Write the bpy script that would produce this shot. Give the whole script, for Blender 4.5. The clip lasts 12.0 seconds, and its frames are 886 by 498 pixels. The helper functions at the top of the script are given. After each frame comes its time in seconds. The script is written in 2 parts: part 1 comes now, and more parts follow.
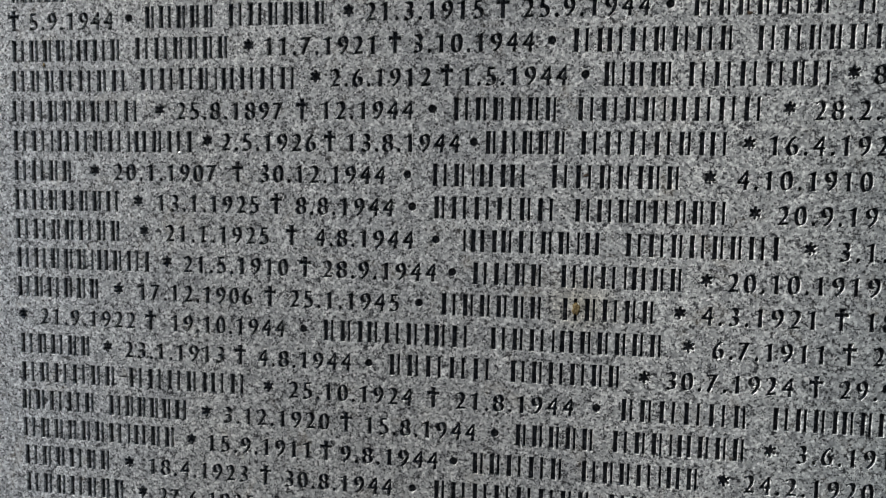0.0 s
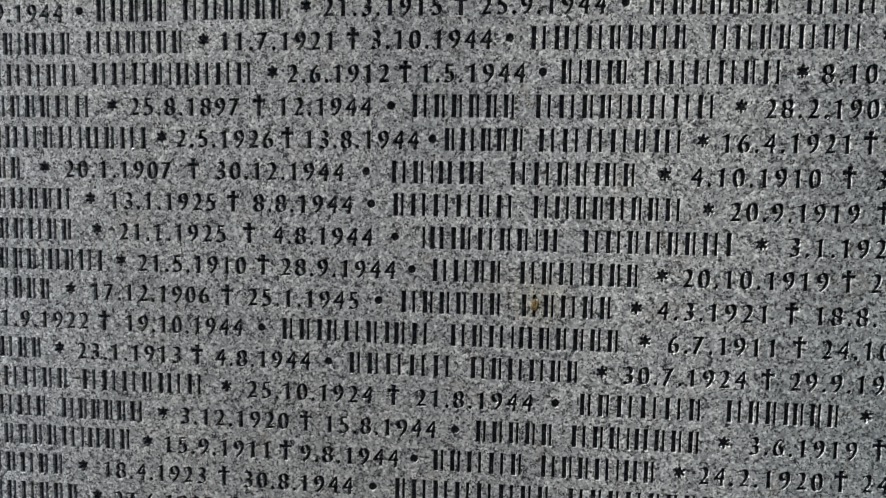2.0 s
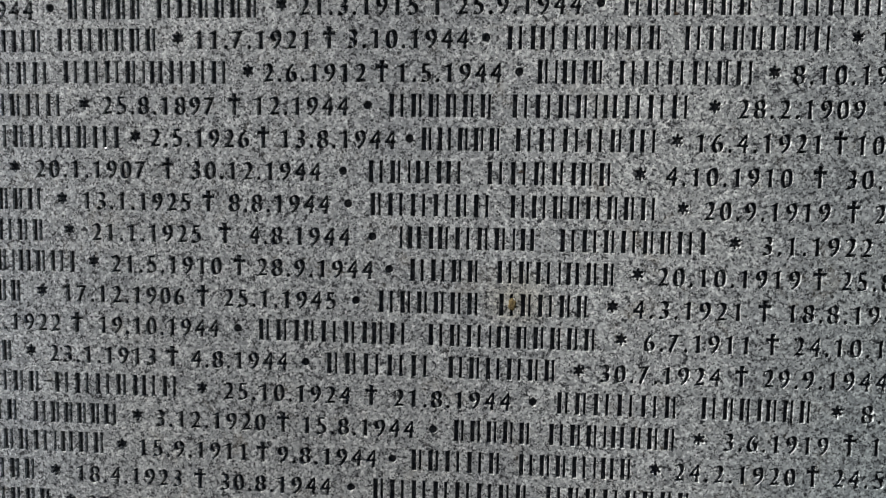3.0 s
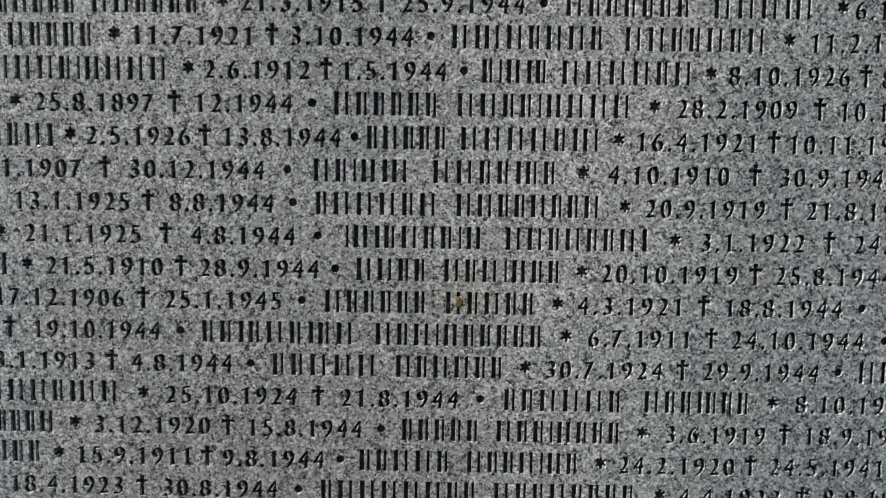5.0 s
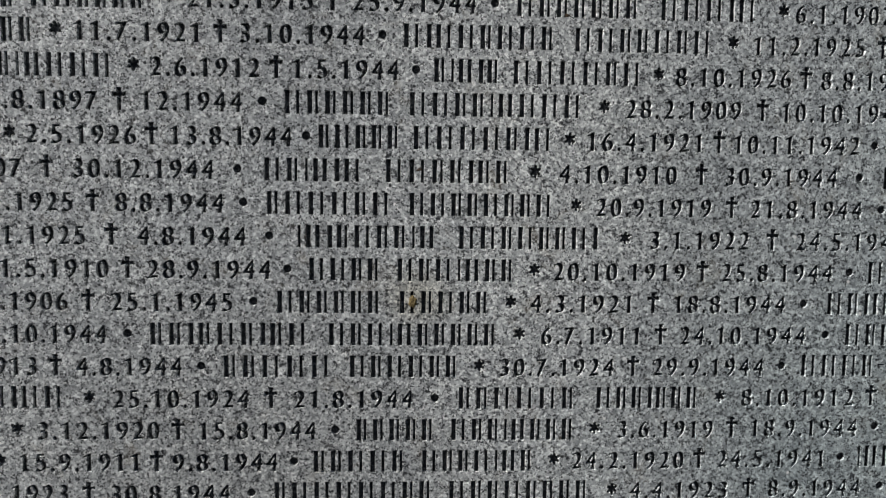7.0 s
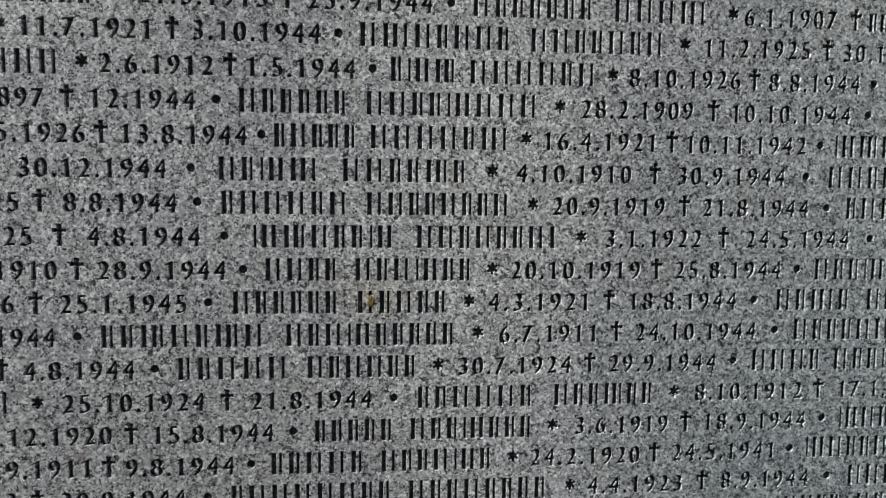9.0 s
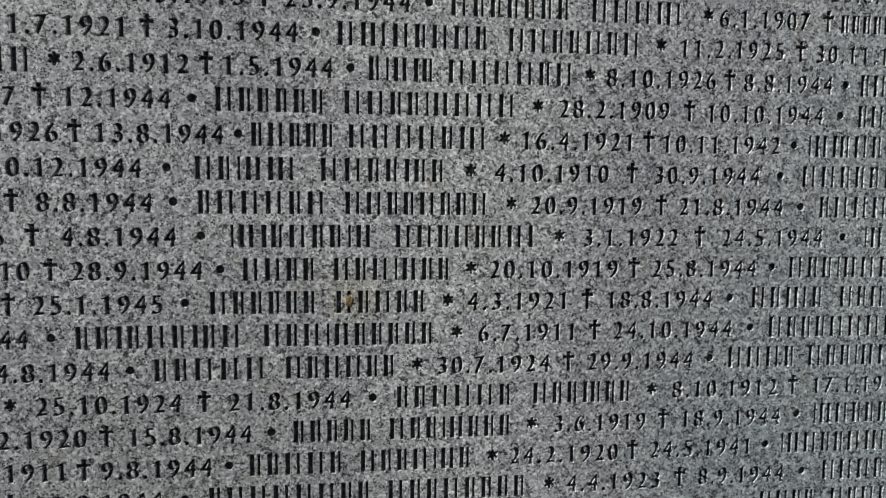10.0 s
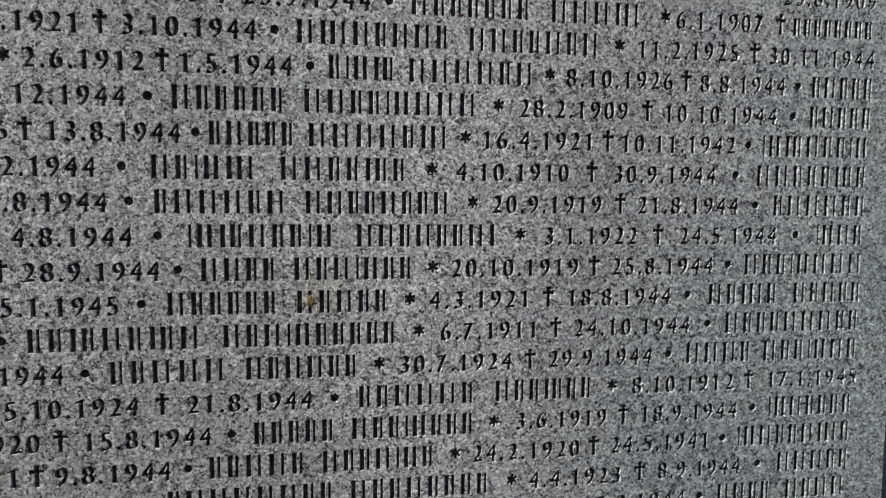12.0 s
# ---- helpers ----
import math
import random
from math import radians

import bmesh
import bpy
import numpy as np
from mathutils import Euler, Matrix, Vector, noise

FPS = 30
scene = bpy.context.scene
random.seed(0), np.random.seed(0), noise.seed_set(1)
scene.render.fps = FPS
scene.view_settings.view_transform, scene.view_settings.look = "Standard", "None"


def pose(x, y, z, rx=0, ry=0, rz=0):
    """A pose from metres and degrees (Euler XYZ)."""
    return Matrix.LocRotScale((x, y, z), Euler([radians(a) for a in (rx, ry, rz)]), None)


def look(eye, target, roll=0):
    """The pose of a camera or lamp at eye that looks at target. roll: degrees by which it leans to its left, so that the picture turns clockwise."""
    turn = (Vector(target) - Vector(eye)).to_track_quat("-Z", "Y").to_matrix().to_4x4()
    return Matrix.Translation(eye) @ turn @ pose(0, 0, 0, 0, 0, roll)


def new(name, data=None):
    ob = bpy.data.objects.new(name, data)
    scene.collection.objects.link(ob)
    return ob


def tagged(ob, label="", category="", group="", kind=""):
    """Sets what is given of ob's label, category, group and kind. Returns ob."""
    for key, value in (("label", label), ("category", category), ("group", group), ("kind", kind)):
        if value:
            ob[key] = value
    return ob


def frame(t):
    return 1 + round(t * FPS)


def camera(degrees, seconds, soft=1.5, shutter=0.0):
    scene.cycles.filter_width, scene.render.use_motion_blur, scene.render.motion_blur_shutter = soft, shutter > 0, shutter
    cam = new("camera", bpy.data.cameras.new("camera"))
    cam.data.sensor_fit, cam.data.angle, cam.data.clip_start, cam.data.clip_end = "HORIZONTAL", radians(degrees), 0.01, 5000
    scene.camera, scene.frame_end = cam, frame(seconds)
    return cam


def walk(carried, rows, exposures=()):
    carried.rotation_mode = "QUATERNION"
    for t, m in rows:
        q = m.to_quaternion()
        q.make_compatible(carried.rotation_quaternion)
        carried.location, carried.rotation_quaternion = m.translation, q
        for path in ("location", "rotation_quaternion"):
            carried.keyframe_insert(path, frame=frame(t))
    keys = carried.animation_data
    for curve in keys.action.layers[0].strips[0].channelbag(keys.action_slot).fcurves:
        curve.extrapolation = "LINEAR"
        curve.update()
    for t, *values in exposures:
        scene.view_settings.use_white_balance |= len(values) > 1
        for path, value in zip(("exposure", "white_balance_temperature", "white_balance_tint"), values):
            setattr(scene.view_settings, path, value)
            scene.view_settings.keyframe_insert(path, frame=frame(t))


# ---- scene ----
cam = camera(67.1, 12.0, soft=1.2)
PATH = [
    (0, (0.1701, -0.8613, 1.4029), (-0.1192, 1.1120, 1.2542), 1.09),
    (0.5, (0.1733, -0.8603, 1.4025), (-0.1030, 1.1150, 1.2546), 1.07),
    (1, (0.1766, -0.8598, 1.4028), (-0.0760, 1.1185, 1.2532), 1.04),
    (1.5, (0.1800, -0.8593, 1.4027), (-0.0498, 1.1218, 1.2519), 1.02),
    (2, (0.1844, -0.8586, 1.4016), (-0.0173, 1.1253, 1.2492), 1.02),
    (2.5, (0.1875, -0.8586, 1.3998), (0.0099, 1.1280, 1.2512), 1.00),
    (3, (0.1901, -0.8580, 1.4014), (0.0426, 1.1308, 1.2495), 0.96),
    (5, (0.2063, -0.8568, 1.4010), (0.1811, 1.1372, 1.2481), 0.81),
    (5.5, (0.2084, -0.8570, 1.4010), (0.2100, 1.1372, 1.2490), 0.76),
    (6, (0.2125, -0.8567, 1.4022), (0.2426, 1.1371, 1.2471), 0.73),
    (6.5, (0.2153, -0.8570, 1.4009), (0.2706, 1.1364, 1.2480), 0.71),
    (7, (0.2194, -0.8567, 1.4020), (0.3033, 1.1354, 1.2460), 0.67),
    (9, (0.2304, -0.8576, 1.4020), (0.4139, 1.1277, 1.2451), 0.56),
    (9.5, (0.2340, -0.8581, 1.4019), (0.4412, 1.1249, 1.2443), 0.53),
    (10, (0.2370, -0.8584, 1.4012), (0.4686, 1.1220, 1.2450), 0.49),
    (10.5, (0.2392, -0.8586, 1.4014), (0.4956, 1.1186, 1.2440), 0.48),
    (11, (0.2435, -0.8596, 1.4008), (0.5192, 1.1151, 1.2440), 0.47),
    (11.5, (0.2451, -0.8600, 1.4004), (0.5396, 1.1120, 1.2445), 0.44),
    (12, (0.2487, -0.8604, 1.4012), (0.5668, 1.1078, 1.2430), 0.42),
]
walk(cam, [(t, look(eye, target, roll)) for t, eye, target, roll in PATH])

# world, sun and exposure: bright haze with the sun high to the front of the stone's far end
SUN = Vector((-0.70, -0.24, 0.67)).normalized()
world = bpy.data.worlds.new("sky")
scene.world = world
world.use_nodes = True
wn = world.node_tree.nodes
sky = wn.new("ShaderNodeTexSky")
sky.sky_type = "NISHITA"
sky.sun_disc = False
sky.sun_elevation = math.asin(SUN.z)
sky.sun_rotation = math.atan2(SUN.x, SUN.y)
sky.dust_density = 3.0
wn["Background"].inputs["Strength"].default_value = 0.05
world.node_tree.links.new(sky.outputs["Color"], wn["Background"].inputs["Color"])
sun = new("sun", bpy.data.lights.new("sun", "SUN"))
sun.data.energy = 5.0
sun.data.angle = radians(3)
sun.data.color = (1.0, 0.985, 0.965)
sun.matrix_world = look(SUN * 20, (0, 0, 0))
scene.view_settings.exposure = 0.27


# ---- materials ----
def material(name):
    m = bpy.data.materials.new(name)
    m.use_nodes = True
    return m, m.node_tree.nodes, m.node_tree.links, m.node_tree.nodes["Principled BSDF"]


def ramp(nodes, stops, interp="LINEAR"):
    r = nodes.new("ShaderNodeValToRGB")
    r.color_ramp.interpolation = interp
    e = r.color_ramp.elements
    while len(e) < len(stops):
        e.new(0.5)
    for k, (p, c) in enumerate(stops):
        e[k].position = p
        e[k].color = (*c, 1) if len(c) == 3 else (c[0], c[0], c[0], 1)
    return r


def granite():
    m, n, l, b = material("grey_granite")
    co = n.new("ShaderNodeTexCoord").outputs["Object"]

    def tex(kind, scale, **kw):
        t = n.new(kind)
        l.new(co, t.inputs["Vector"])
        t.inputs["Scale"].default_value = scale
        for k, v in kw.items():
            t.inputs[k].default_value = v
        return t

    def mix(a, c, fac, mode="MIX"):
        x = n.new("ShaderNodeMix")
        x.data_type, x.blend_type = "RGBA", mode
        for s, v in ((x.inputs[0], fac), (x.inputs[6], a), (x.inputs[7], c)):
            if isinstance(v, (int, float)):
                s.default_value = v
            elif isinstance(v, tuple):
                s.default_value = (*v, 1)
            else:
                l.new(v, s)
        return x.outputs[2]

    def calc(op, *values):
        x = n.new("ShaderNodeMath")
        x.operation = op
        for k, v in enumerate(values):
            if isinstance(v, (int, float)):
                x.inputs[k].default_value = v
            else:
                l.new(v, x.inputs[k])
        return x.outputs[0]

    def grainy(scale, amount, detail):
        """Object coordinates shaken by noise, for ragged grain edges."""
        w = tex("ShaderNodeTexNoise", scale, Detail=detail, Roughness=0.6)
        add = n.new("ShaderNodeVectorMath")
        add.operation = "MULTIPLY_ADD"
        l.new(w.outputs["Color"], add.inputs[0])
        add.inputs[1].default_value = (amount, amount, amount)
        l.new(co, add.inputs[2])
        return w, add.outputs[0]

    def cells(vector, scale):
        v = n.new("ShaderNodeTexVoronoi")
        l.new(vector, v.inputs["Vector"])
        v.inputs["Scale"].default_value = scale
        c = n.new("ShaderNodeSeparateColor")
        l.new(v.outputs["Color"], c.inputs[0])
        return v.outputs["Distance"], c.outputs[0]

    # pale feldspar grains, each with its own grey
    warp, ragged = grainy(300, 0.0026, 3.0)
    _, tone = cells(ragged, 330)
    grains = ramp(n, [(0.0, (0.25, 0.255, 0.26)), (0.25, (0.40, 0.407, 0.41)), (0.55, (0.56, 0.567, 0.565)), (0.85, (0.76, 0.764, 0.752)), (1.0, (0.92, 0.92, 0.905))])
    l.new(tone, grains.inputs[0])
    col = grains.outputs[0]
    # smoky quartz between them
    quartz = tex("ShaderNodeTexNoise", 230, Detail=4.0, Roughness=0.65)
    qr = ramp(n, [(0.47, (0.0,)), (0.63, (0.66,))])
    l.new(quartz.outputs["Fac"], qr.inputs[0])
    col = mix(col, (0.23, 0.235, 0.238), qr.outputs[0])
    # black mica: ragged smudges and small flakes, which gather in clusters
    cluster = tex("ShaderNodeTexNoise", 95, Detail=3.0, Roughness=0.7)
    smudge = n.new("ShaderNodeTexNoise")
    l.new(ragged, smudge.inputs["Vector"])
    for key, v in (("Scale", 270), ("Detail", 2.5), ("Roughness", 0.6)):
        smudge.inputs[key].default_value = v
    sr = ramp(n, [(0.56, (0.0,)), (0.645, (0.84,))])
    l.new(calc("ADD", smudge.outputs["Fac"], calc("MULTIPLY", calc("SUBTRACT", cluster.outputs["Fac"], 0.5), 0.45)), sr.inputs[0])
    col = mix(col, (0.040, 0.042, 0.045), sr.outputs[0])
    for scale, least, most in ((270, 0.04, 0.42), (480, 0.06, 0.55)):
        dist, chance = cells(ragged, scale)
        share = n.new("ShaderNodeMapRange")
        l.new(cluster.outputs["Fac"], share.inputs["Value"])
        for key, v in (("From Min", 0.36), ("From Max", 0.66), ("To Min", least), ("To Max", most)):
            share.inputs[key].default_value = v
        radius = calc("MINIMUM", calc("MULTIPLY", calc("SUBTRACT", calc("ADD", chance, share.outputs[0]), 1.0), 3.0), 0.66)
        edge = ramp(n, [(0.0, (0.0,)), (0.12, (0.85,)), (0.22, (1.0,))])
        l.new(calc("SUBTRACT", radius, dist), edge.inputs[0])
        col = mix(col, (0.028, 0.029, 0.032), edge.outputs[0])
    # fine grain
    fine = tex("ShaderNodeTexNoise", 900, Detail=2.0, Roughness=0.7)
    fr = ramp(n, [(0.3, (0.78,)), (0.7, (1.16,))])
    l.new(fine.outputs["Fac"], fr.inputs[0])
    col = mix(col, fr.outputs[0], 0.8, "MULTIPLY")
    # weathering: broad grey clouds and faint tan streaks
    cloud = tex("ShaderNodeTexNoise", 9, Detail=5.0, Roughness=0.6)
    cr = ramp(n, [(0.3, (0.86, 0.87, 0.88)), (0.7, (1.05, 1.05, 1.04))])
    l.new(cloud.outputs["Fac"], cr.inputs[0])
    col = mix(col, cr.outputs[0], 1.0, "MULTIPLY")
    tan = tex("ShaderNodeTexNoise", 14, Detail=6.0, Roughness=0.75, Distortion=1.2)
    tr = ramp(n, [(0.56, (0.0,)), (0.75, (0.4,))])
    l.new(tan.outputs["Fac"], tr.inputs[0])
    col = mix(col, (0.30, 0.25, 0.18), tr.outputs[0])
    # clouds the size of a coin
    coin = tex("ShaderNodeTexNoise", 55, Detail=4.0, Roughness=0.6)
    cn = ramp(n, [(0.32, (0.74, 0.745, 0.75)), (0.68, (1.2, 1.2, 1.19))])
    l.new(coin.outputs["Fac"], cn.inputs[0])
    col = mix(col, cn.outputs[0], 0.8, "MULTIPLY")
    # broad paler and duller patches, cooler at both ends, a rusty stain by the lichen
    def patch(x, z, rx, rz, tone, gain):
        mp = n.new("ShaderNodeMapping")
        mp.inputs["Location"].default_value = (-x / rx, 0, -z / rz)
        mp.inputs["Scale"].default_value = (1 / rx, 0, 1 / rz)
        l.new(co, mp.inputs["Vector"])
        g = n.new("ShaderNodeTexGradient")
        g.gradient_type = "SPHERICAL"
        l.new(mp.outputs[0], g.inputs[0])
        f = n.new("ShaderNodeMath")
        f.operation = "MULTIPLY"
        f.inputs[1].default_value = gain
        l.new(g.outputs["Fac"], f.inputs[0])
        return mix(col, tone, f.outputs[0], "MULTIPLY")

    col = patch(0.37, 1.57, 0.24, 0.42, (1.16, 1.15, 1.13), 1.0)
    col = patch(0.37, 1.15, 0.20, 0.55, (1.14, 1.14, 1.13), 1.0)
    col = patch(0.57, 1.42, 0.16, 0.36, (0.88, 0.90, 0.90), 1.0)
    col = patch(0.03, 1.64, 0.22, 0.22, (0.86, 0.86, 0.86), 1.0)
    col = patch(0.0, 1.02, 0.45, 0.36, (0.84, 0.835, 0.825), 1.0)
    col = patch(0.72, 1.04, 0.36, 0.34, (0.80, 0.845, 0.85), 1.0)
    col = patch(1.10, 1.20, 0.55, 1.10, (0.83, 0.915, 0.925), 1.0)
    col = patch(-0.70, 1.20, 0.40, 1.10, (1.22, 1.25, 1.315), 1.0)
    col = mix(col, (1.015, 1.027, 1.025), 1.0, "MULTIPLY")
    col = patch(0.222, 1.272, 0.055, 0.045, (1.02, 0.95, 0.80), 0.8)
    # a few dark knots
    knot = tex("ShaderNodeTexVoronoi", 24, Randomness=1.0)
    kr = ramp(n, [(0.0, (1.0,)), (0.05, (0.8,)), (0.08, (0.0,))])
    l.new(knot.outputs["Distance"], kr.inputs[0])
    col = mix(col, (0.035, 0.037, 0.04), kr.outputs[0])
    # sparse white chips
    chip = tex("ShaderNodeTexVoronoi", 28)
    chr_ = ramp(n, [(0.0, (1.0,)), (0.05, (0.9,)), (0.075, (0.0,))])
    l.new(chip.outputs["Distance"], chr_.inputs[0])
    col = mix(col, (0.74, 0.74, 0.72), chr_.outputs[0])
    l.new(col, b.inputs["Base Color"])
    b.inputs["Roughness"].default_value = 0.5
    b.inputs["Specular IOR Level"].default_value = 0.45
    bump = n.new("ShaderNodeBump")
    bump.inputs["Strength"].default_value = 0.3
    bump.inputs["Distance"].default_value = 0.0006
    hm = mix(warp.outputs["Fac"], fine.outputs["Fac"], 0.5)
    l.new(hm, bump.inputs["Height"])
    l.new(bump.outputs[0], b.inputs["Normal"])
    return m


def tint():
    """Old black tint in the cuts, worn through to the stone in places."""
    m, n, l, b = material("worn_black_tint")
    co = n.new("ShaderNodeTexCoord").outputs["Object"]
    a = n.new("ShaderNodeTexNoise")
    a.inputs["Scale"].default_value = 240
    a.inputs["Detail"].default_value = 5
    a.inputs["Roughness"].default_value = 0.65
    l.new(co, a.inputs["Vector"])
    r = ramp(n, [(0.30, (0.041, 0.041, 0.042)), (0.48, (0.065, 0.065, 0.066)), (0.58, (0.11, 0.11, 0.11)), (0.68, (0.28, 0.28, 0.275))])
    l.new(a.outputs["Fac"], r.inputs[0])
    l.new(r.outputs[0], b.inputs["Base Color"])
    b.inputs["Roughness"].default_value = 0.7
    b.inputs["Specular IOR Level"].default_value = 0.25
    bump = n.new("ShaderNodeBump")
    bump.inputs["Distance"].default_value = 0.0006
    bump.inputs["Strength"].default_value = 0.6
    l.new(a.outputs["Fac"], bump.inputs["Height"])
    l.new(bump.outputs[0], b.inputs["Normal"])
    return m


# dark green of the unseen ring that blocks low sky light
def sky_block_green():
    m, n, l, b = material("dark_sky_block")
    co = n.new("ShaderNodeTexCoord").outputs["Object"]
    a = n.new("ShaderNodeTexNoise")
    a.inputs["Scale"].default_value = 2.5
    a.inputs["Detail"].default_value = 9
    l.new(co, a.inputs["Vector"])
    r = ramp(n, [(0.35, (0.008, 0.012, 0.008)), (0.55, (0.025, 0.04, 0.018)), (0.75, (0.06, 0.085, 0.03))])
    l.new(a.outputs["Fac"], r.inputs[0])
    l.new(r.outputs[0], b.inputs["Base Color"])
    b.inputs["Roughness"].default_value = 0.9
    return m


def soil():
    m, n, l, b = material("dark_damp_soil")
    co = n.new("ShaderNodeTexCoord").outputs["Object"]
    a = n.new("ShaderNodeTexNoise")
    a.inputs["Scale"].default_value = 30
    a.inputs["Detail"].default_value = 8
    l.new(co, a.inputs["Vector"])
    r = ramp(n, [(0.3, (0.005, 0.007, 0.011)), (0.55, (0.011, 0.015, 0.023)), (0.85, (0.024, 0.031, 0.044))])
    l.new(a.outputs["Fac"], r.inputs[0])
    l.new(r.outputs[0], b.inputs["Base Color"])
    b.inputs["Roughness"].default_value = 0.95
    b.inputs["Specular IOR Level"].default_value = 0.1
    bump = n.new("ShaderNodeBump")
    bump.inputs["Distance"].default_value = 0.02
    l.new(a.outputs["Fac"], bump.inputs["Height"])
    l.new(bump.outputs[0], b.inputs["Normal"])
    return m


def lichen():
    m, n, l, b = material("ochre_lichen")
    co = n.new("ShaderNodeTexCoord").outputs["Object"]
    a = n.new("ShaderNodeTexNoise")
    a.inputs["Scale"].default_value = 500
    a.inputs["Detail"].default_value = 4
    l.new(co, a.inputs["Vector"])
    r = ramp(n, [(0.3, (0.075, 0.050, 0.017)), (0.5, (0.19, 0.135, 0.052)), (0.7, (0.31, 0.25, 0.13))])
    l.new(a.outputs["Fac"], r.inputs[0])
    l.new(r.outputs[0], b.inputs["Base Color"])
    b.inputs["Roughness"].default_value = 0.9
    bump = n.new("ShaderNodeBump")
    bump.inputs["Distance"].default_value = 0.0006
    l.new(a.outputs["Fac"], bump.inputs["Height"])
    l.new(bump.outputs[0], b.inputs["Normal"])
    return m


def mineral(name, low, high, rough):
    m, n, l, b = material(name)
    a = n.new("ShaderNodeTexNoise")
    a.inputs["Scale"].default_value = 900
    l.new(n.new("ShaderNodeTexCoord").outputs["Object"], a.inputs["Vector"])
    r = ramp(n, [(0.35, low), (0.65, high)])
    l.new(a.outputs["Fac"], r.inputs[0])
    l.new(r.outputs[0], b.inputs["Base Color"])
    b.inputs["Roughness"].default_value = rough
    return m


GRANITE, TINT, SOIL, LICHEN, SKY_BLOCK = granite(), tint(), soil(), lichen(), sky_block_green()
QUARTZ = mineral("white_quartz", (0.72, 0.72, 0.71), (0.88, 0.88, 0.87), 0.25)
BIOTITE = mineral("brown_biotite", (0.035, 0.024, 0.016), (0.09, 0.06, 0.035), 0.4)


# ---- ground ----
def mesh_of(name, verts, faces, mat):
    me = bpy.data.meshes.new(name)
    me.from_pydata([tuple(v) for v in verts], [], [tuple(f) for f in faces])
    me.materials.append(mat)
    me.validate()
    me.update()
    return me


ground = new("ground", mesh_of("ground", [(-400, -400, 0), (400, -400, 0), (400, 400, 0), (-400, 400, 0)], [(0, 1, 2, 3)], SOIL))
tagged(ground, "dark blue-grey damp soil under the stone slab", "ground", kind="structure")

# an unseen dark ring all round, added to keep low sky light off the stone
wv, wf, NA, NH = [], [], 180, 14
for i in range(NA):
    a = 2 * math.pi * i / NA
    ring_top = 7.5 + 1.8 * noise.noise((math.cos(a) * 4, math.sin(a) * 4, 0.3)) + 0.9 * noise.noise((math.cos(a) * 17, math.sin(a) * 17, 2.0))
    for j in range(NH + 1):
        h = ring_top * j / NH
        q = 15 + 3.0 * (j / NH) ** 3 + 1.6 * noise.noise((math.cos(a) * 9, math.sin(a) * 9, h * 0.6)) + 0.7 * noise.noise((math.cos(a) * 30, math.sin(a) * 30, h * 1.7))
        wv.append((q * math.cos(a), q * math.sin(a), h - 0.05))
for i in range(NA):
    for j in range(NH):
        p, q = i * (NH + 1) + j, (i + 1) % NA * (NH + 1) + j
        wf.append((p, q, q + 1, p + 1))
sky_block = new("backdrop", mesh_of("backdrop", wv, wf, SKY_BLOCK))
tagged(sky_block, "unseen dark green ring added to block low sky light", "woodland", kind="structure")

# ---- the slab ----
LEFT, RIGHT, TOP, THICK = -0.634, 1.0665, 1.86, 0.16
PITCH, MIDDLE = 0.042, 1.35          # rows of writing: spacing, height of row seven
DIGIT, CAP, BASE, FOOT = 0.0242, 0.0298, -0.0139, -0.0154   # heights of figures and letters; their feet below the middle of a row
SLOPE = 8.5                          # steepness of the cut

slab = new("memorial_stone")
slab.location = ((LEFT + RIGHT) / 2, THICK / 2, 0)
tagged(slab, "upright grey speckled granite slab with rows of deeply cut writing", "memorial stone")


def part(name, me, parent, label=""):
    ob = new(name, me)
    ob.parent = parent
    ob.matrix_parent_inverse = Matrix.Translation(slab.location).inverted() if parent == slab else Matrix()
    if label:
        ob["label"] = label
    return ob


def chains(edges):
    """Closed loops of vertex numbers out of loose edges."""
    near = {}
    for a, b in edges:
        near.setdefault(a, []).append(b)
        near.setdefault(b, []).append(a)
    loops, done = [], set()
    for s in near:
        if s in done:
            continue
        loop, prev, cur = [], None, s
        while cur not in done:
            done.add(cur)
            loop.append(cur)
            nxt = [v for v in near[cur] if v != prev and v not in done]
            if not nxt:
                break
            prev, cur = cur, nxt[0]
        if len(loop) > 2:
            loops.append(loop)
    return loops


def inside(p, segs):
    a, b = segs[:, 0], segs[:, 1]
    up = (a[None, :, 1] > p[:, None, 1]) != (b[None, :, 1] > p[:, None, 1])
    d = np.where(np.abs(b[:, 1] - a[:, 1]) < 1e-12, 1e-12, b[:, 1] - a[:, 1])
    x = a[:, 0] + (p[:, None, 1] - a[:, 1]) * ((b[:, 0] - a[:, 0]) / d)
    return (np.sum(up & (p[:, None, 0] < x), 1) % 2) == 1


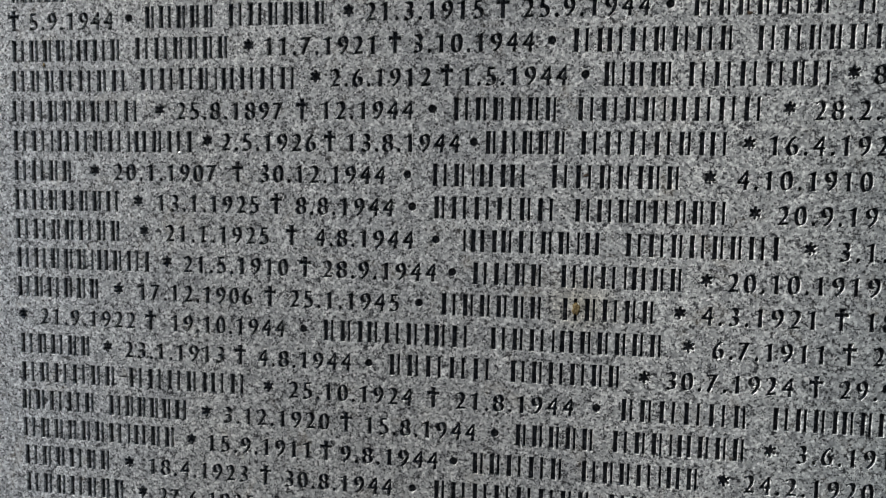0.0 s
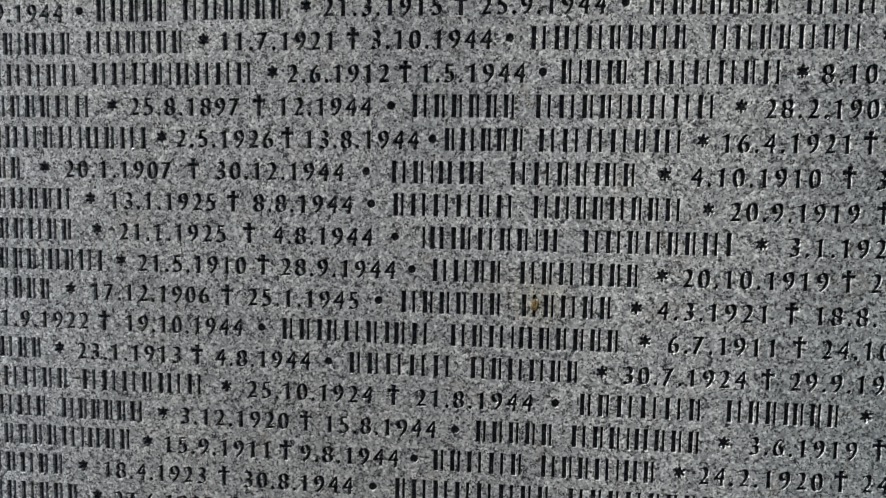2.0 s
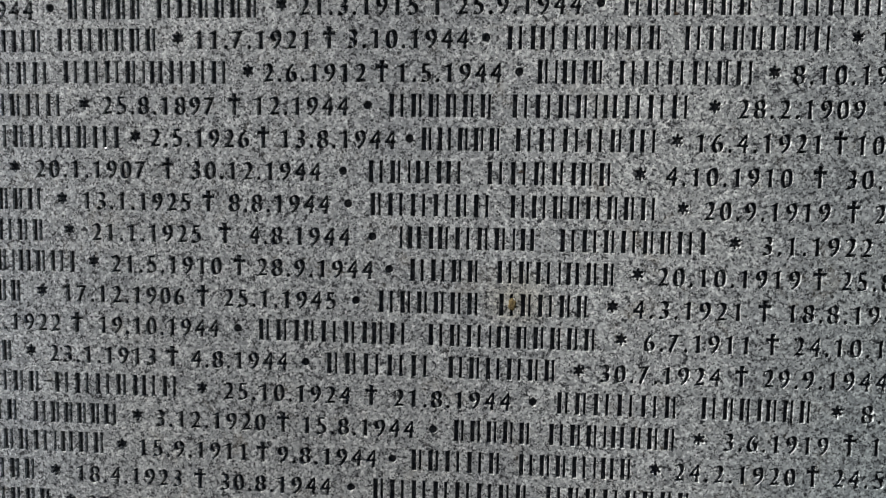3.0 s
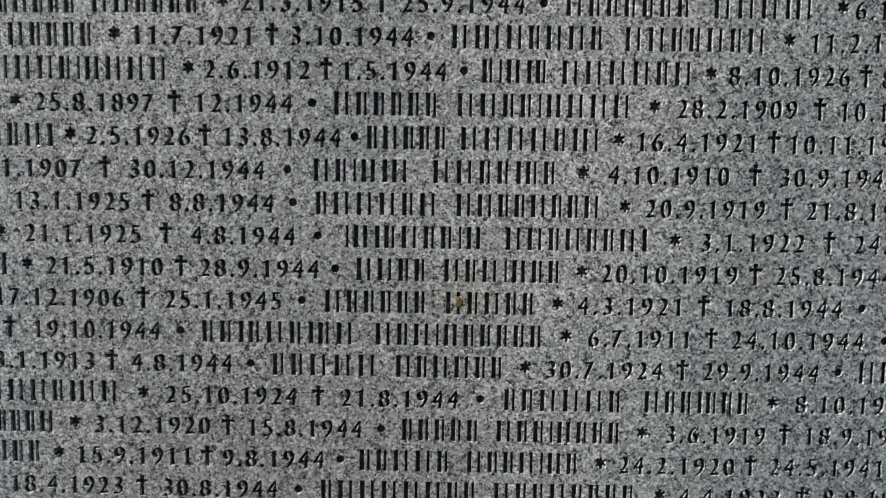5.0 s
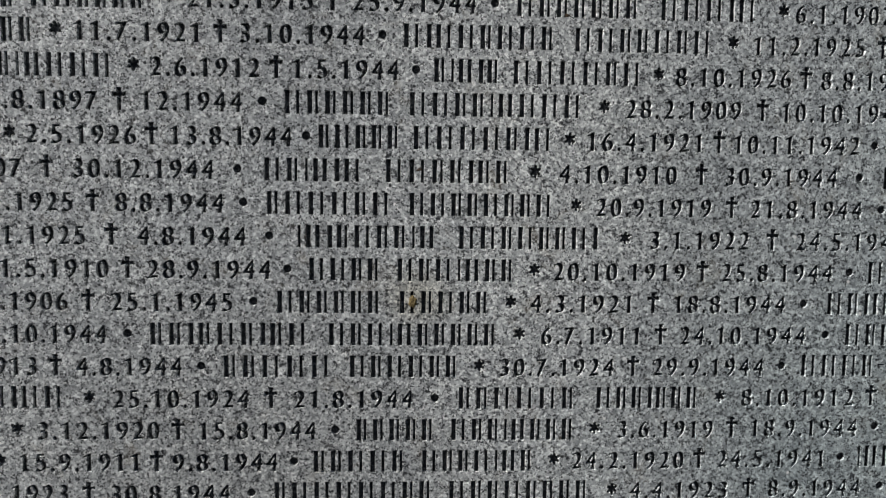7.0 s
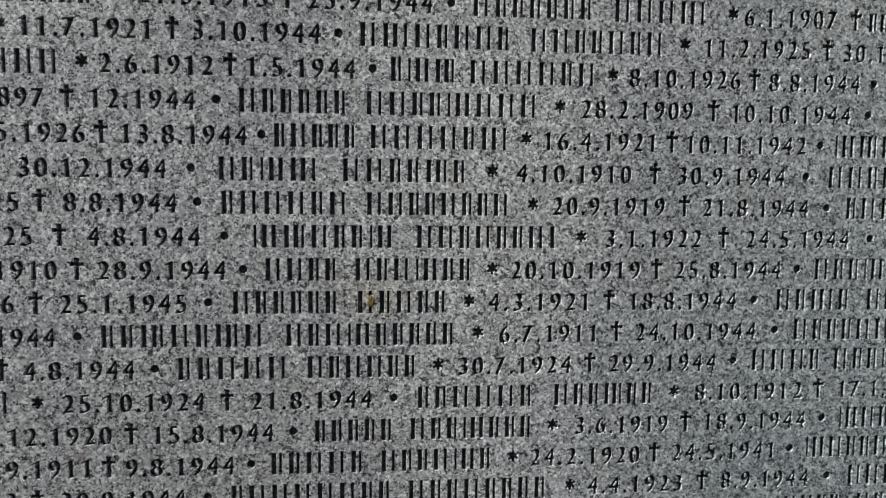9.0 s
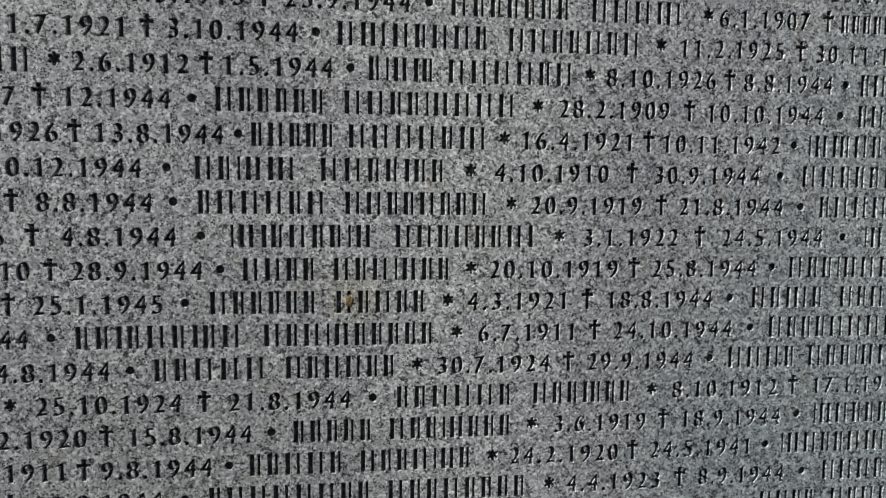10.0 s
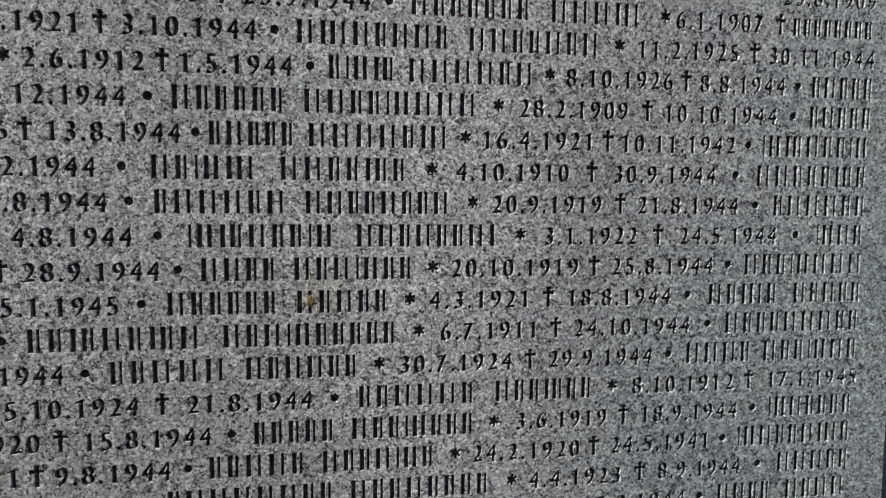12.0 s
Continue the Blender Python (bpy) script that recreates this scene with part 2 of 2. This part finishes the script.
def figure_outlines(chars):
    """Outlines of figures in the built-in font, one unit high, foot at zero, centred."""
    out = {}
    for c in chars:
        cu = bpy.data.curves.new("figure", "FONT")
        cu.body, cu.size, cu.resolution_u, cu.offset = c, 1.0, 5, 0.008
        ob = new("figure", cu)
        bpy.context.view_layer.update()
        me = ob.evaluated_get(bpy.context.evaluated_depsgraph_get()).to_mesh()
        bm = bmesh.new()
        bm.from_mesh(me)
        bmesh.ops.remove_doubles(bm, verts=bm.verts, dist=1e-5)
        bm.verts.index_update()
        co = np.array([v.co[:2] for v in bm.verts])
        edges = [(e.verts[0].index, e.verts[1].index) for e in bm.edges if len(e.link_faces) == 1]
        out[c] = [co[k] for k in chains(edges)]
        bm.free()
        bpy.data.objects.remove(ob)
        bpy.data.curves.remove(cu)
    # heavy stems and thin level strokes, as a broad pen held a little aslant would draw them
    for c, loops in out.items():
        if c == ".":
            continue
        segs = np.concatenate([np.stack((p, np.roll(p, -1, 0)), 1) for p in loops])
        drawn = []
        for p in loops:
            along = np.roll(p, -1, 0) - np.roll(p, 1, 0)
            side = np.stack((along[:, 1], -along[:, 0]), 1) / np.maximum(np.hypot(*along.T), 1e-9)[:, None]
            out_way = np.where(inside(p + side * 0.004, segs), -1.0, 1.0)[:, None]
            pen = np.abs(side @ (0.94, 0.34))[:, None]
            drawn.append(p + side * out_way * (0.080 * pen - 0.027))
        out[c] = drawn
    low = min(p[:, 1].min() for p in out["1"])
    high = max(p[:, 1].max() for p in out["1"]) - low
    for c, loops in out.items():
        mid = (min(p[:, 0].min() for p in loops) + max(p[:, 0].max() for p in loops)) / 2
        out[c] = [(p - (mid, low)) / high for p in loops]
    # the figure one: a waisted stem with a short pointed flag
    out["1"] = [np.array([(-0.148, 0.0), (0.158, 0.0), (0.136, 0.5), (0.146, 1.0), (0.0, 1.0), (-0.16, 0.915), (-0.34, 0.85), (-0.34, 0.77), (-0.14, 0.79), (-0.126, 0.5)])]
    # the full stop: a round pit
    a = np.linspace(0, 2 * math.pi, 14, endpoint=False)
    out["."] = [np.stack((0.13 * np.cos(a), 0.115 + 0.13 * np.sin(a)), 1)]
    return out


FIGURES = figure_outlines("0123456789.")
NOUGHT = np.ptp(np.concatenate(FIGURES["0"])[:, 0])


def bar(x, z0, z1, w, lean=0.0):
    """One plain upright bar, slightly waisted."""
    h = w / 2
    return np.array([(x - h * 1.06, z0), (x + h * 1.06, z0), (x + h * 0.94 + lean, (z0 + z1) / 2), (x + h * 1.06 + lean, z1), (x - h * 1.06 + lean, z1), (x - h * 0.94, (z0 + z1) / 2)])


def outlines(token, x0, x1):
    """The loops of one token between x0 and x1, sign by sign; heights from the middle of its row."""
    w, mid = x1 - x0, (x0 + x1) / 2
    if token == "o":
        a = np.linspace(0, 2 * math.pi, 22, endpoint=False)
        return [[np.stack((mid + 0.0057 * np.cos(a), 0.0059 * np.sin(a)), 1)]]
    if token == "*":
        a = np.linspace(0, 2 * math.pi, 48, endpoint=False)
        r = 0.0083 * (0.60 + 0.40 * np.abs(np.cos(3 * (a - math.pi / 2))) ** 0.9)
        return [[np.stack((mid + r * np.cos(a), 0.001 + r * 1.08 * np.sin(a)), 1)]]
    if token == "+":
        s, t, arm, top, foot, c = 0.0029, 0.0036, 0.0086, 0.0147, -0.0141, 0.0061
        u = 0.0025
        return [[np.array([(mid - s, foot), (mid + s, foot), (mid + s, c - u), (mid + arm, c - u * 1.3), (mid + arm, c + u * 1.3), (mid + s, c + u), (mid + t, top), (mid - t, top), (mid - s, c + u), (mid - arm, c + u * 1.3), (mid - arm, c - u * 1.3), (mid - s, c - u)])]]
    loops = []
    if token[0] in "|~":
        # a name: plain bars, one or more to a letter
        size = {"i": 0.5, "l": 0.86, "n": 1.12, "w": 1.45, "-": 0.55}
        unit = w / sum(size[c] for c in token[1:])
        x = x0
        z0, z1 = (FOOT, FOOT + CAP) if token[0] == "|" else (BASE, BASE + DIGIT)
        for c in token[1:]:
            s = size[c] * unit
            thick = min(0.0067, 0.36 * unit)
            if c == "i":
                loops.append(bar(x + s * 0.5, z0, z1, thick))
            elif c == "l":
                loops.append(bar(x + s * 0.24, z0, z1, thick))
                loops.append(bar(x + s * 0.62, z0, z1, thick * 0.62))
            elif c == "n":
                loops.append(bar(x + s * 0.20, z0, z1, thick))
                loops.append(bar(x + s * 0.66, z0, z1, thick * 0.7))
            elif c == "w":
                loops.append(bar(x + s * 0.13, z0, z1, thick * 0.6))
                loops.append(bar(x + s * 0.44, z0, z1, thick))
                loops.append(bar(x + s * 0.75, z0, z1, thick * 0.9))
            else:
                loops.append(np.array([(x + s * 0.1, -0.001), (x + s * 0.8, -0.001), (x + s * 0.8, 0.002), (x + s * 0.1, 0.002)]))
            x += s
        return [[p] for p in loops]
    # figures stand on equal widths, full stops on narrower ones; the cuts of the first and the last reach the ends
    wide = 0.82 / NOUGHT
    at, middles = 0.0, []
    for c in token:
        step = 0.53 if c == "." else 1.0
        middles.append(at + step / 2)
        at += step
    first, last = np.concatenate(FIGURES[token[0]])[:, 0], np.concatenate(FIGURES[token[-1]])[:, 0]
    lead = middles[0] + first.min() * wide
    w += 0.001
    adv = w / (middles[-1] + last.max() * wide - lead)
    for c, m in zip(token, middles):
        loops.append([np.stack((x0 + (m - lead + p[:, 0] * wide) * adv, BASE + p[:, 1] * DIGIT), 1) for p in FIGURES[c]])
    return loops


def roughened(loop, dz):
    """The loop in short steps, with the small waver of a cut edge."""
    pts = []
    for a, b in zip(loop, np.roll(loop, -1, 0)):
        k = max(1, int(np.hypot(*(b - a)) / 0.0016))
        pts += [a + (b - a) * i / k for i in range(k)]
    out = []
    for x, z in pts:
        v = noise.noise_vector((x * 420, z * 420, dz * 37)) * 0.00022 + noise.noise_vector((x * 90, z * 90, 5 + dz)) * 0.00022
        out.append((x + v.x, z + v.y))
    return np.array(out)


def distance(p, segs):
    a, b = segs[:, 0], segs[:, 1]
    ab = b - a
    t = np.clip(((p[:, None] - a) * ab).sum(2) / np.maximum((ab * ab).sum(1), 1e-14), 0, 1)
    return np.sqrt((((a + t[..., None] * ab) - p[:, None]) ** 2).sum(2)).min(1)


def triangles(pts, edges):
    from mathutils.geometry import delaunay_2d_cdt
    scale = 1000.0
    v, e, f, *_ = delaunay_2d_cdt([Vector((x * scale, y * scale)) for x, y in pts], edges, [], 0, 1e-5)
    return np.array([tuple(q) for q in v]) / scale, np.array([tuple(t) for t in f if len(t) == 3])


face_verts, face_tris = [], []
KINDS = {"o": ("bullet_mark", "round pit cut into the granite"), "*": ("star_mark", "six-armed star cut into the granite"), "+": ("dagger_mark", "cross-shaped dagger cut into the granite")}


def add_face(pts, tris, z):
    base = len(face_verts)
    face_verts.extend((x, 0.0, z + h) for x, h in pts)
    for a, b, c in tris:
        p, q, r = pts[a], pts[b], pts[c]
        flip = (q[0] - p[0]) * (r[1] - p[1]) - (q[1] - p[1]) * (r[0] - p[0]) < 0
        face_tris.append((base + a, base + c, base + b) if flip else (base + a, base + b, base + c))


def stitched(loops):
    """Points, edges and segments of closed loops."""
    pts, edges, segs = [], [], []
    for p in loops:
        k, m = len(pts), len(p)
        pts += list(p)
        edges += [(k + i, k + (i + 1) % m) for i in range(m)]
        segs += [(p[i], p[(i + 1) % m]) for i in range(m)]
    return np.array(pts), edges, np.array(segs)


def cut(loops, z):
    """The cut of one sign: worn arrises, steep sides of bare stone, a nearly level floor with the tint."""
    pts, edges, segs = stitched(loops)
    v, t = triangles(pts, edges)
    t = t[inside(v[t].mean(1), segs)]
    mids = np.concatenate([(v[t[:, i]] + v[t[:, (i + 1) % 3]]) / 2 for i in range(3)] + [v[t].mean(1)])
    mids = mids[distance(mids, segs) > WALL + 0.0001]
    keep, used = [], set()
    for q in mids:
        k = (round(q[0] / 0.0007), round(q[1] / 0.0007))
        if k not in used:
            used.add(k)
            keep.append(q)
    rim = []
    for p in loops:
        along = np.roll(p, -1, 0) - np.roll(p, 1, 0)
        across = np.stack((-along[:, 1], along[:, 0]), 1) / np.maximum(np.hypot(*along.T), 1e-9)[:, None]
        for step in (ARRIS, (ARRIS + WALL) / 2, WALL):
            ring = np.concatenate((p + across * step, p - across * step))
            rim += list(ring[inside(ring, segs) & (distance(ring, segs) > step * 0.93)])
    keep += rim
    v, t = triangles(np.array(list(pts) + keep), edges)
    t = t[inside(v[t].mean(1), segs)]
    d = distance(v, segs)
    d[d < 5e-5] = 0
    y = 1.2 * np.minimum(d, ARRIS) + SLOPE * np.clip(d - ARRIS, 0, WALL - ARRIS) + 0.15 * np.maximum(d - WALL, 0)
    up = np.cross(v[t[:, 1]] - v[t[:, 0]], v[t[:, 2]] - v[t[:, 0]]) < 0
    t[up] = t[up][:, ::-1]
    me = mesh_of("cut", [(a, dep, z + b) for (a, b), dep in zip(v, y)], t, GRANITE)
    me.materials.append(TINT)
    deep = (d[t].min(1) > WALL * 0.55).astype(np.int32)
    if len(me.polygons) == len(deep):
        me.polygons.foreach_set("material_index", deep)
    return me


def inscription(row, tokens):
    """Cuts one row of writing: (token, start, end), in millimetres along the slab."""
    z, low = MIDDLE + (7 - row) * PITCH, {-1: -0.002, 0: -0.0005}.get(row, 0.0)
    gaps = [LEFT + CHAMFER] + [(a[2] + b[1]) / 2000 for a, b in zip(tokens, tokens[1:])] + [RIGHT - CHAMFER]
    for (token, x0, x1), g0, g1 in zip(tokens, gaps, gaps[1:]):
        # the rows were set out by eye: they swell a little in the middle of the slab
        drop = low + (z - 1.33) * (0.006 - 0.012 * min(1.2, (((x0 + x1) / 2000 - 0.2) / 0.6) ** 2))
        signs = [[roughened(p + (0, drop), row) for p in loops] for loops in outlines(token, x0 / 1000, x1 / 1000)]
        if token in KINDS:
            name, label = KINDS[token]
            part(name, cut(signs[0], z), slab, label)
        else:
            bars = token[0] in "|~"
            label = {"|": "name as plain cut bars", "~": "unreadable date as plain cut bars"}.get(token[0], "date in cut figures")
            word = part("name" if token[0] == "|" else "date", None, slab, label)
            for loops in signs:
                part("bar" if bars else "figure", cut(loops, z), word)
        # the face of the stone round it
        pts, edges, segs = stitched([p for loops in signs for p in loops])
        k = len(pts)
        box = [(g0, -PITCH / 2), (g1, -PITCH / 2), (g1, PITCH / 2), (g0, PITCH / 2)]
        v, t = triangles(np.array(list(pts) + box), edges + [(k, k + 1), (k + 1, k + 2), (k + 2, k + 3), (k + 3, k)])
        add_face(v, t[~inside(v[t].mean(1), segs)], z)


CHAMFER, ARRIS, WALL = 0.004, 0.0003, 0.0009   # worn edge of the slab; of a cut; width of its steep sides
inscription(-1, [("|nllllll", -576, -488), ("25.8.1909", 862, 1007)])
inscription(0, [("+", -581, -564), ("5.9.1944", -549, -421), ("o", -403, -391), ("|lnlll", -374, -269), ("|nnllll", -254, -113), ("*", -92, -80), ("21.3.1915", -64, 90), ("+", 106, 123), ("25.9.1944", 139, 294), ("o", 312, 323), ("|nllllll", 343, 504), ("|nnnin", 527, 657), ("*", 683, 695), ("6.1.1907", 704, 833), ("+", 852, 868), ("~llllllll", 878, 1006)])
inscription(1, [("|nlllwnl", -578, -406), ("|nnllll", -390, -248), ("*", -231, -217), ("11.7.1921", -202, -51), ("+", -33, -15), ("3.10.1944", -1, 154), ("o", 171, 182), ("|ninnlnnl", 201, 397), ("|nnllnln", 418, 600), ("*", 619, 631), ("11.2.1925", 651, 798), ("+", 815, 830), ("30.11.1944", 844, 1009)])
inscription(2, [("|nllnnln", -580, -397), ("|nnnlwnnn", -383, -153), ("*", -138, -123), ("2.6.1912", -111, 23), ("+", 36, 53), ("1.5.1944", 64, 197), ("o", 214, 224), ("|lwil", 240, 328), ("|nnnnln", 340, 511), ("*", 523, 536), ("8.10.1926", 551, 703), ("+", 714, 731), ("8.8.1944", 742, 871), ("o", 885, 896), ("|lnlll", 911, 1012)])
inscription(3, [("|nnllllnn", -581, -380), ("*", -360, -346), ("25.8.1897", -329, -176), ("+", -158, -140), ("12.1944", -123, 1), ("o", 21, 32), ("|nlllll", 52, 191), ("|nnllwnnn", 209, 435), ("*", 454, 467), ("28.2.1909", 488, 639), ("+", 659, 676), ("10.10.1944", 692, 860), ("o", 880, 890), ("|lnlll", 910, 1012)])
inscription(4, [("|nnwnlnwlni", -580, -303), ("*", -291, -276), ("2.5.1926", -264, -130), ("+", -120, -101), ("13.8.1944", -88, 63), ("o", 75, 87), ("|lnlll", 95, 202), ("|nnnnlin", 214, 398), ("*", 411, 423), ("16.4.1921", 439, 588), ("+", 603, 621), ("10.11.1942", 631, 798), ("o", 814, 824), ("|wilnllw", 838, 1010)])
inscription(5, [("|nnll", -580, -483), ("*", -460, -445), ("20.1.1907", -424, -271), ("+", -249, -231), ("30.12.1944", -209, -35), ("o", -11, 1), ("|nlwin", 26, 155), ("|nnllill", 179, 343), ("*", 368, 379), ("4.10.1910", 404, 558), ("+", 582, 599), ("30.9.1944", 621, 771), ("o", 796, 806), ("|nnlllill", 831, 1010)])
inscription(6, [("|nnlnlln", -580, -411), ("*", -395, -379), ("13.1.1925", -359, -210), ("+", -194, -176), ("8.8.1944", -158, -23), ("o", -4, 8), ("|lnnnln", 29, 192), ("|nnllnlln", 210, 400), ("*", 421, 434), ("20.9.1919", 453, 605), ("+", 623, 642), ("21.8.1944", 657, 807), ("o", 828, 838), ("|lnnnll", 859, 1011)])
inscription(7, [("|nnllnll", -580, -410), ("*", -386, -371), ("21.1.1925", -347, -196), ("+", -172, -154), ("4.8.1944", -131, 4), ("o", 28, 40), ("|wilnllw", 67, 250), ("|nnlnllni", 274, 460), ("*", 487, 499), ("3.1.1922", 525, 657), ("+", 680, 697), ("24.5.1944", 720, 868), ("o", 894, 903), ("|wnl", 929, 1009)])
inscription(8, [("|nnlllwlni", -579, -369), ("*", -351, -338), ("21.5.1910", -321, -168), ("+", -153, -135), ("28.9.1944", -120, 35), ("o", 51, 62), ("|nnll", 82, 178), ("|nlnwll", 195, 351), ("*", 369, 381), ("20.10.1919", 399, 574), ("+", 588, 606), ("25.8.1944", 622, 772), ("o", 790, 800), ("|nllwnnn", 818, 1011)])
inscription(9, [("|nlnlll", -579, -445), ("*", -427, -411), ("17.12.1906", -389, -220), ("+", -203, -185), ("25.1.1945", -166, -14), ("o", 7, 19), ("|nlllll", 41, 179), ("|nlnll", 198, 319), ("*", 339, 351), ("4.3.1921", 370, 503), ("+", 524, 542), ("18.8.1944", 560, 710), ("o", 730, 740), ("|nlinl", 765, 877), ("|nlnll", 897, 1011)])
inscription(10, [("*", -577, -563), ("21.9.1922", -543, -395), ("+", -379, -362), ("19.10.1944", -340, -173), ("o", -152, -140), ("|llilnliln", -120, 86), ("|nlnwlllll", 107, 330), ("*", 351, 364), ("6.7.1911", 385, 515), ("+", 536, 553), ("24.10.1944", 570, 740), ("o", 762, 772), ("|nlllnnnll", 792, 1010)])
inscription(11, [("|nlnll", -577, -460), ("*", -444, -431), ("23.1.1913", -412, -261), ("+", -246, -228), ("4.8.1944", -212, -79), ("o", -60, -48), ("|llnnn", -28, 116), ("|nlnnll", 134, 280), ("*", 298, 312), ("30.7.1924", 331, 483), ("+", 500, 518), ("29.9.1944", 535, 685), ("o", 705, 714), ("|nnnl-nllwnl", 734, 1010)])
inscription(12, [("|nlnnll-nnnlinn", -577, -225), ("*", -203, -189), ("25.10.1924", -167, 6), ("+", 26, 43), ("21.8.1944", 64, 218), ("o", 242, 252), ("|llnnnl", 276, 436), ("|nllilll", 459, 601), ("*", 621, 634), ("8.10.1912", 656, 810), ("+", 827, 843), ("17.1.1945", 864, 1008)])
inscription(13, [("|llnnl", -577, -455), ("|nlllln", -438, -312), ("*", -295, -280), ("3.12.1920", -263, -109), ("+", -93, -77), ("15.8.1944", -59, 92), ("o", 112, 123), ("|lllll", 143, 250), ("|nllwlll", 267, 435), ("*", 454, 466), ("3.6.1919", 490, 620), ("+", 637, 654), ("18.9.1944", 671, 818), ("o", 838, 847), ("|wnllll", 866, 1006)])
inscription(14, [("|nlllllnwll", -577, -331), ("*", -317, -303), ("15.9.1911", -287, -137), ("+", -122, -104), ("9.8.1944", -93, 42), ("o", 58, 69), ("|llnnl", 87, 212), ("|nllnwl", 229, 381), ("*", 400, 414), ("24.2.1920", 430, 582), ("+", 595, 611), ("24.5.1941", 627, 773), ("o", 793, 802), ("|wnllninl", 819, 1006)])
inscription(15, [("|nllnll", -575, -432), ("*", -414, -399), ("18.4.1923", -377, -227), ("+", -209, -192), ("30.8.1944", -173, -20), ("o", 2, 14), ("|lnnnnnll", 36, 248), ("|nllnllll", 265, 457), ("*", 480, 492), ("4.4.1923", 510, 643), ("+", 664, 681), ("8.9.1944", 699, 827), ("o", 850, 859), ("|nnnll", 884, 1006)])
inscription(16, [("|nllnlll", -574, -411), ("*", -393, -379), ("27.6.1925", -362, -217), ("+", -193, -175), ("17.8.1944", 587, 742), ("o", 760, 770), ("|nnll", 791, 879), ("|nlnn", 899, 1002)])
# the rest of the stone: margins above and below, worn arrises, sides, top and back
hi, lo = MIDDLE + 8.5 * PITCH, MIDDLE - 9.5 * PITCH
l, r, t, c = LEFT, RIGHT, TOP, CHAMFER
for z0, z1 in ((hi, t - c), (0.0, lo)):
    add_face(np.array([(l + c, z0), (r - c, z0), (r - c, z1), (l + c, z1)]), [(0, 1, 2), (0, 2, 3)], 0.0)
k = len(face_verts)
face_verts += [(l + c, 0, 0), (l + c, 0, t - c), (r - c, 0, t - c), (r - c, 0, 0), (l, c, 0), (l, c, t), (r, c, t), (r, c, 0), (l, THICK, 0), (l, THICK, t), (r, THICK, t), (r, THICK, 0)]
for a in (0, 4):
    face_tris += [(k + a, k + a + 1, k + a + 5, k + a + 4), (k + a + 1, k + a + 2, k + a + 6, k + a + 5), (k + a + 2, k + a + 3, k + a + 7, k + a + 6)]
face_tris.append((k + 8, k + 9, k + 10, k + 11))
part("stone", mesh_of("stone", face_verts, face_tris, GRANITE), slab, "grey granite with black and white speckles")


# ---- growth on the stone ----
def spot(x, z, r, seed, label):
    """A crust of lichen: a low uneven cushion on the face."""
    rnd = random.Random(seed)
    rings, around = 4, 18
    verts, faces = [(x, -0.0009, z)], []
    wob = [0.75 + 0.35 * rnd.random() for _ in range(around)]
    for i in range(1, rings + 1):
        for j in range(around):
            a = 2 * math.pi * j / around
            q = r * i / rings * wob[j]
            verts.append((x + q * math.cos(a), -0.0009 * (1 - (i / rings) ** 2) * (0.7 + 0.5 * rnd.random()) + (0.0003 if i == rings else 0), z + q * 1.4 * math.sin(a)))
    for j in range(around):
        faces.append((0, 1 + (j + 1) % around, 1 + j))
        for i in range(rings - 1):
            a, b = 1 + i * around, 1 + (i + 1) * around
            faces.append((a + j, a + (j + 1) % around, b + (j + 1) % around, b + j))
    ob = new("lichen_spot", mesh_of("lichen_spot", verts, faces, LICHEN))
    tagged(ob, label, "lichen", "spots of lichen")


def chip(x, z, r, seed, mat, name, label):
    """A mineral grain of its own colour, a little proud of the face: an uneven faceted flake."""
    rnd = random.Random(seed)
    turn = rnd.random() * 3
    verts, faces = [(x, -0.0006, z)], []
    for k in range(9):
        a = turn + 2 * math.pi * k / 9
        q = r * (0.6 + 0.6 * rnd.random())
        verts.append((x + q * math.cos(a), 0.0002, z + q * 0.8 * math.sin(a)))
        faces.append((0, 1 + (k + 1) % 9, 1 + k))
    part(name, mesh_of(name, verts, faces, mat), slab, label)


for i, (x, z, r) in enumerate([(-0.324, 1.4597, 0.0026), (-0.431, 1.444, 0.0024), (-0.395, 1.337, 0.0030), (-0.285, 1.342, 0.0036), (-0.477, 1.612, 0.0022)]):
    chip(x, z, r, 20 + i, QUARTZ, "quartz_grain", "white quartz grain in the granite")
for i, (x, z, r) in enumerate([(0.2237, 1.436, 0.0042), (0.410, 1.632, 0.0040)]):
    chip(x, z, r, 40 + i, BIOTITE, "biotite_grain", "dark brown mica grain in the granite")

spot(0.2170, 1.2660, 0.0066, 1, "ochre brown crust of lichen on the granite face")
spot(-0.527, 1.580, 0.0026, 2, "tiny yellow-brown lichen speck on the granite face")
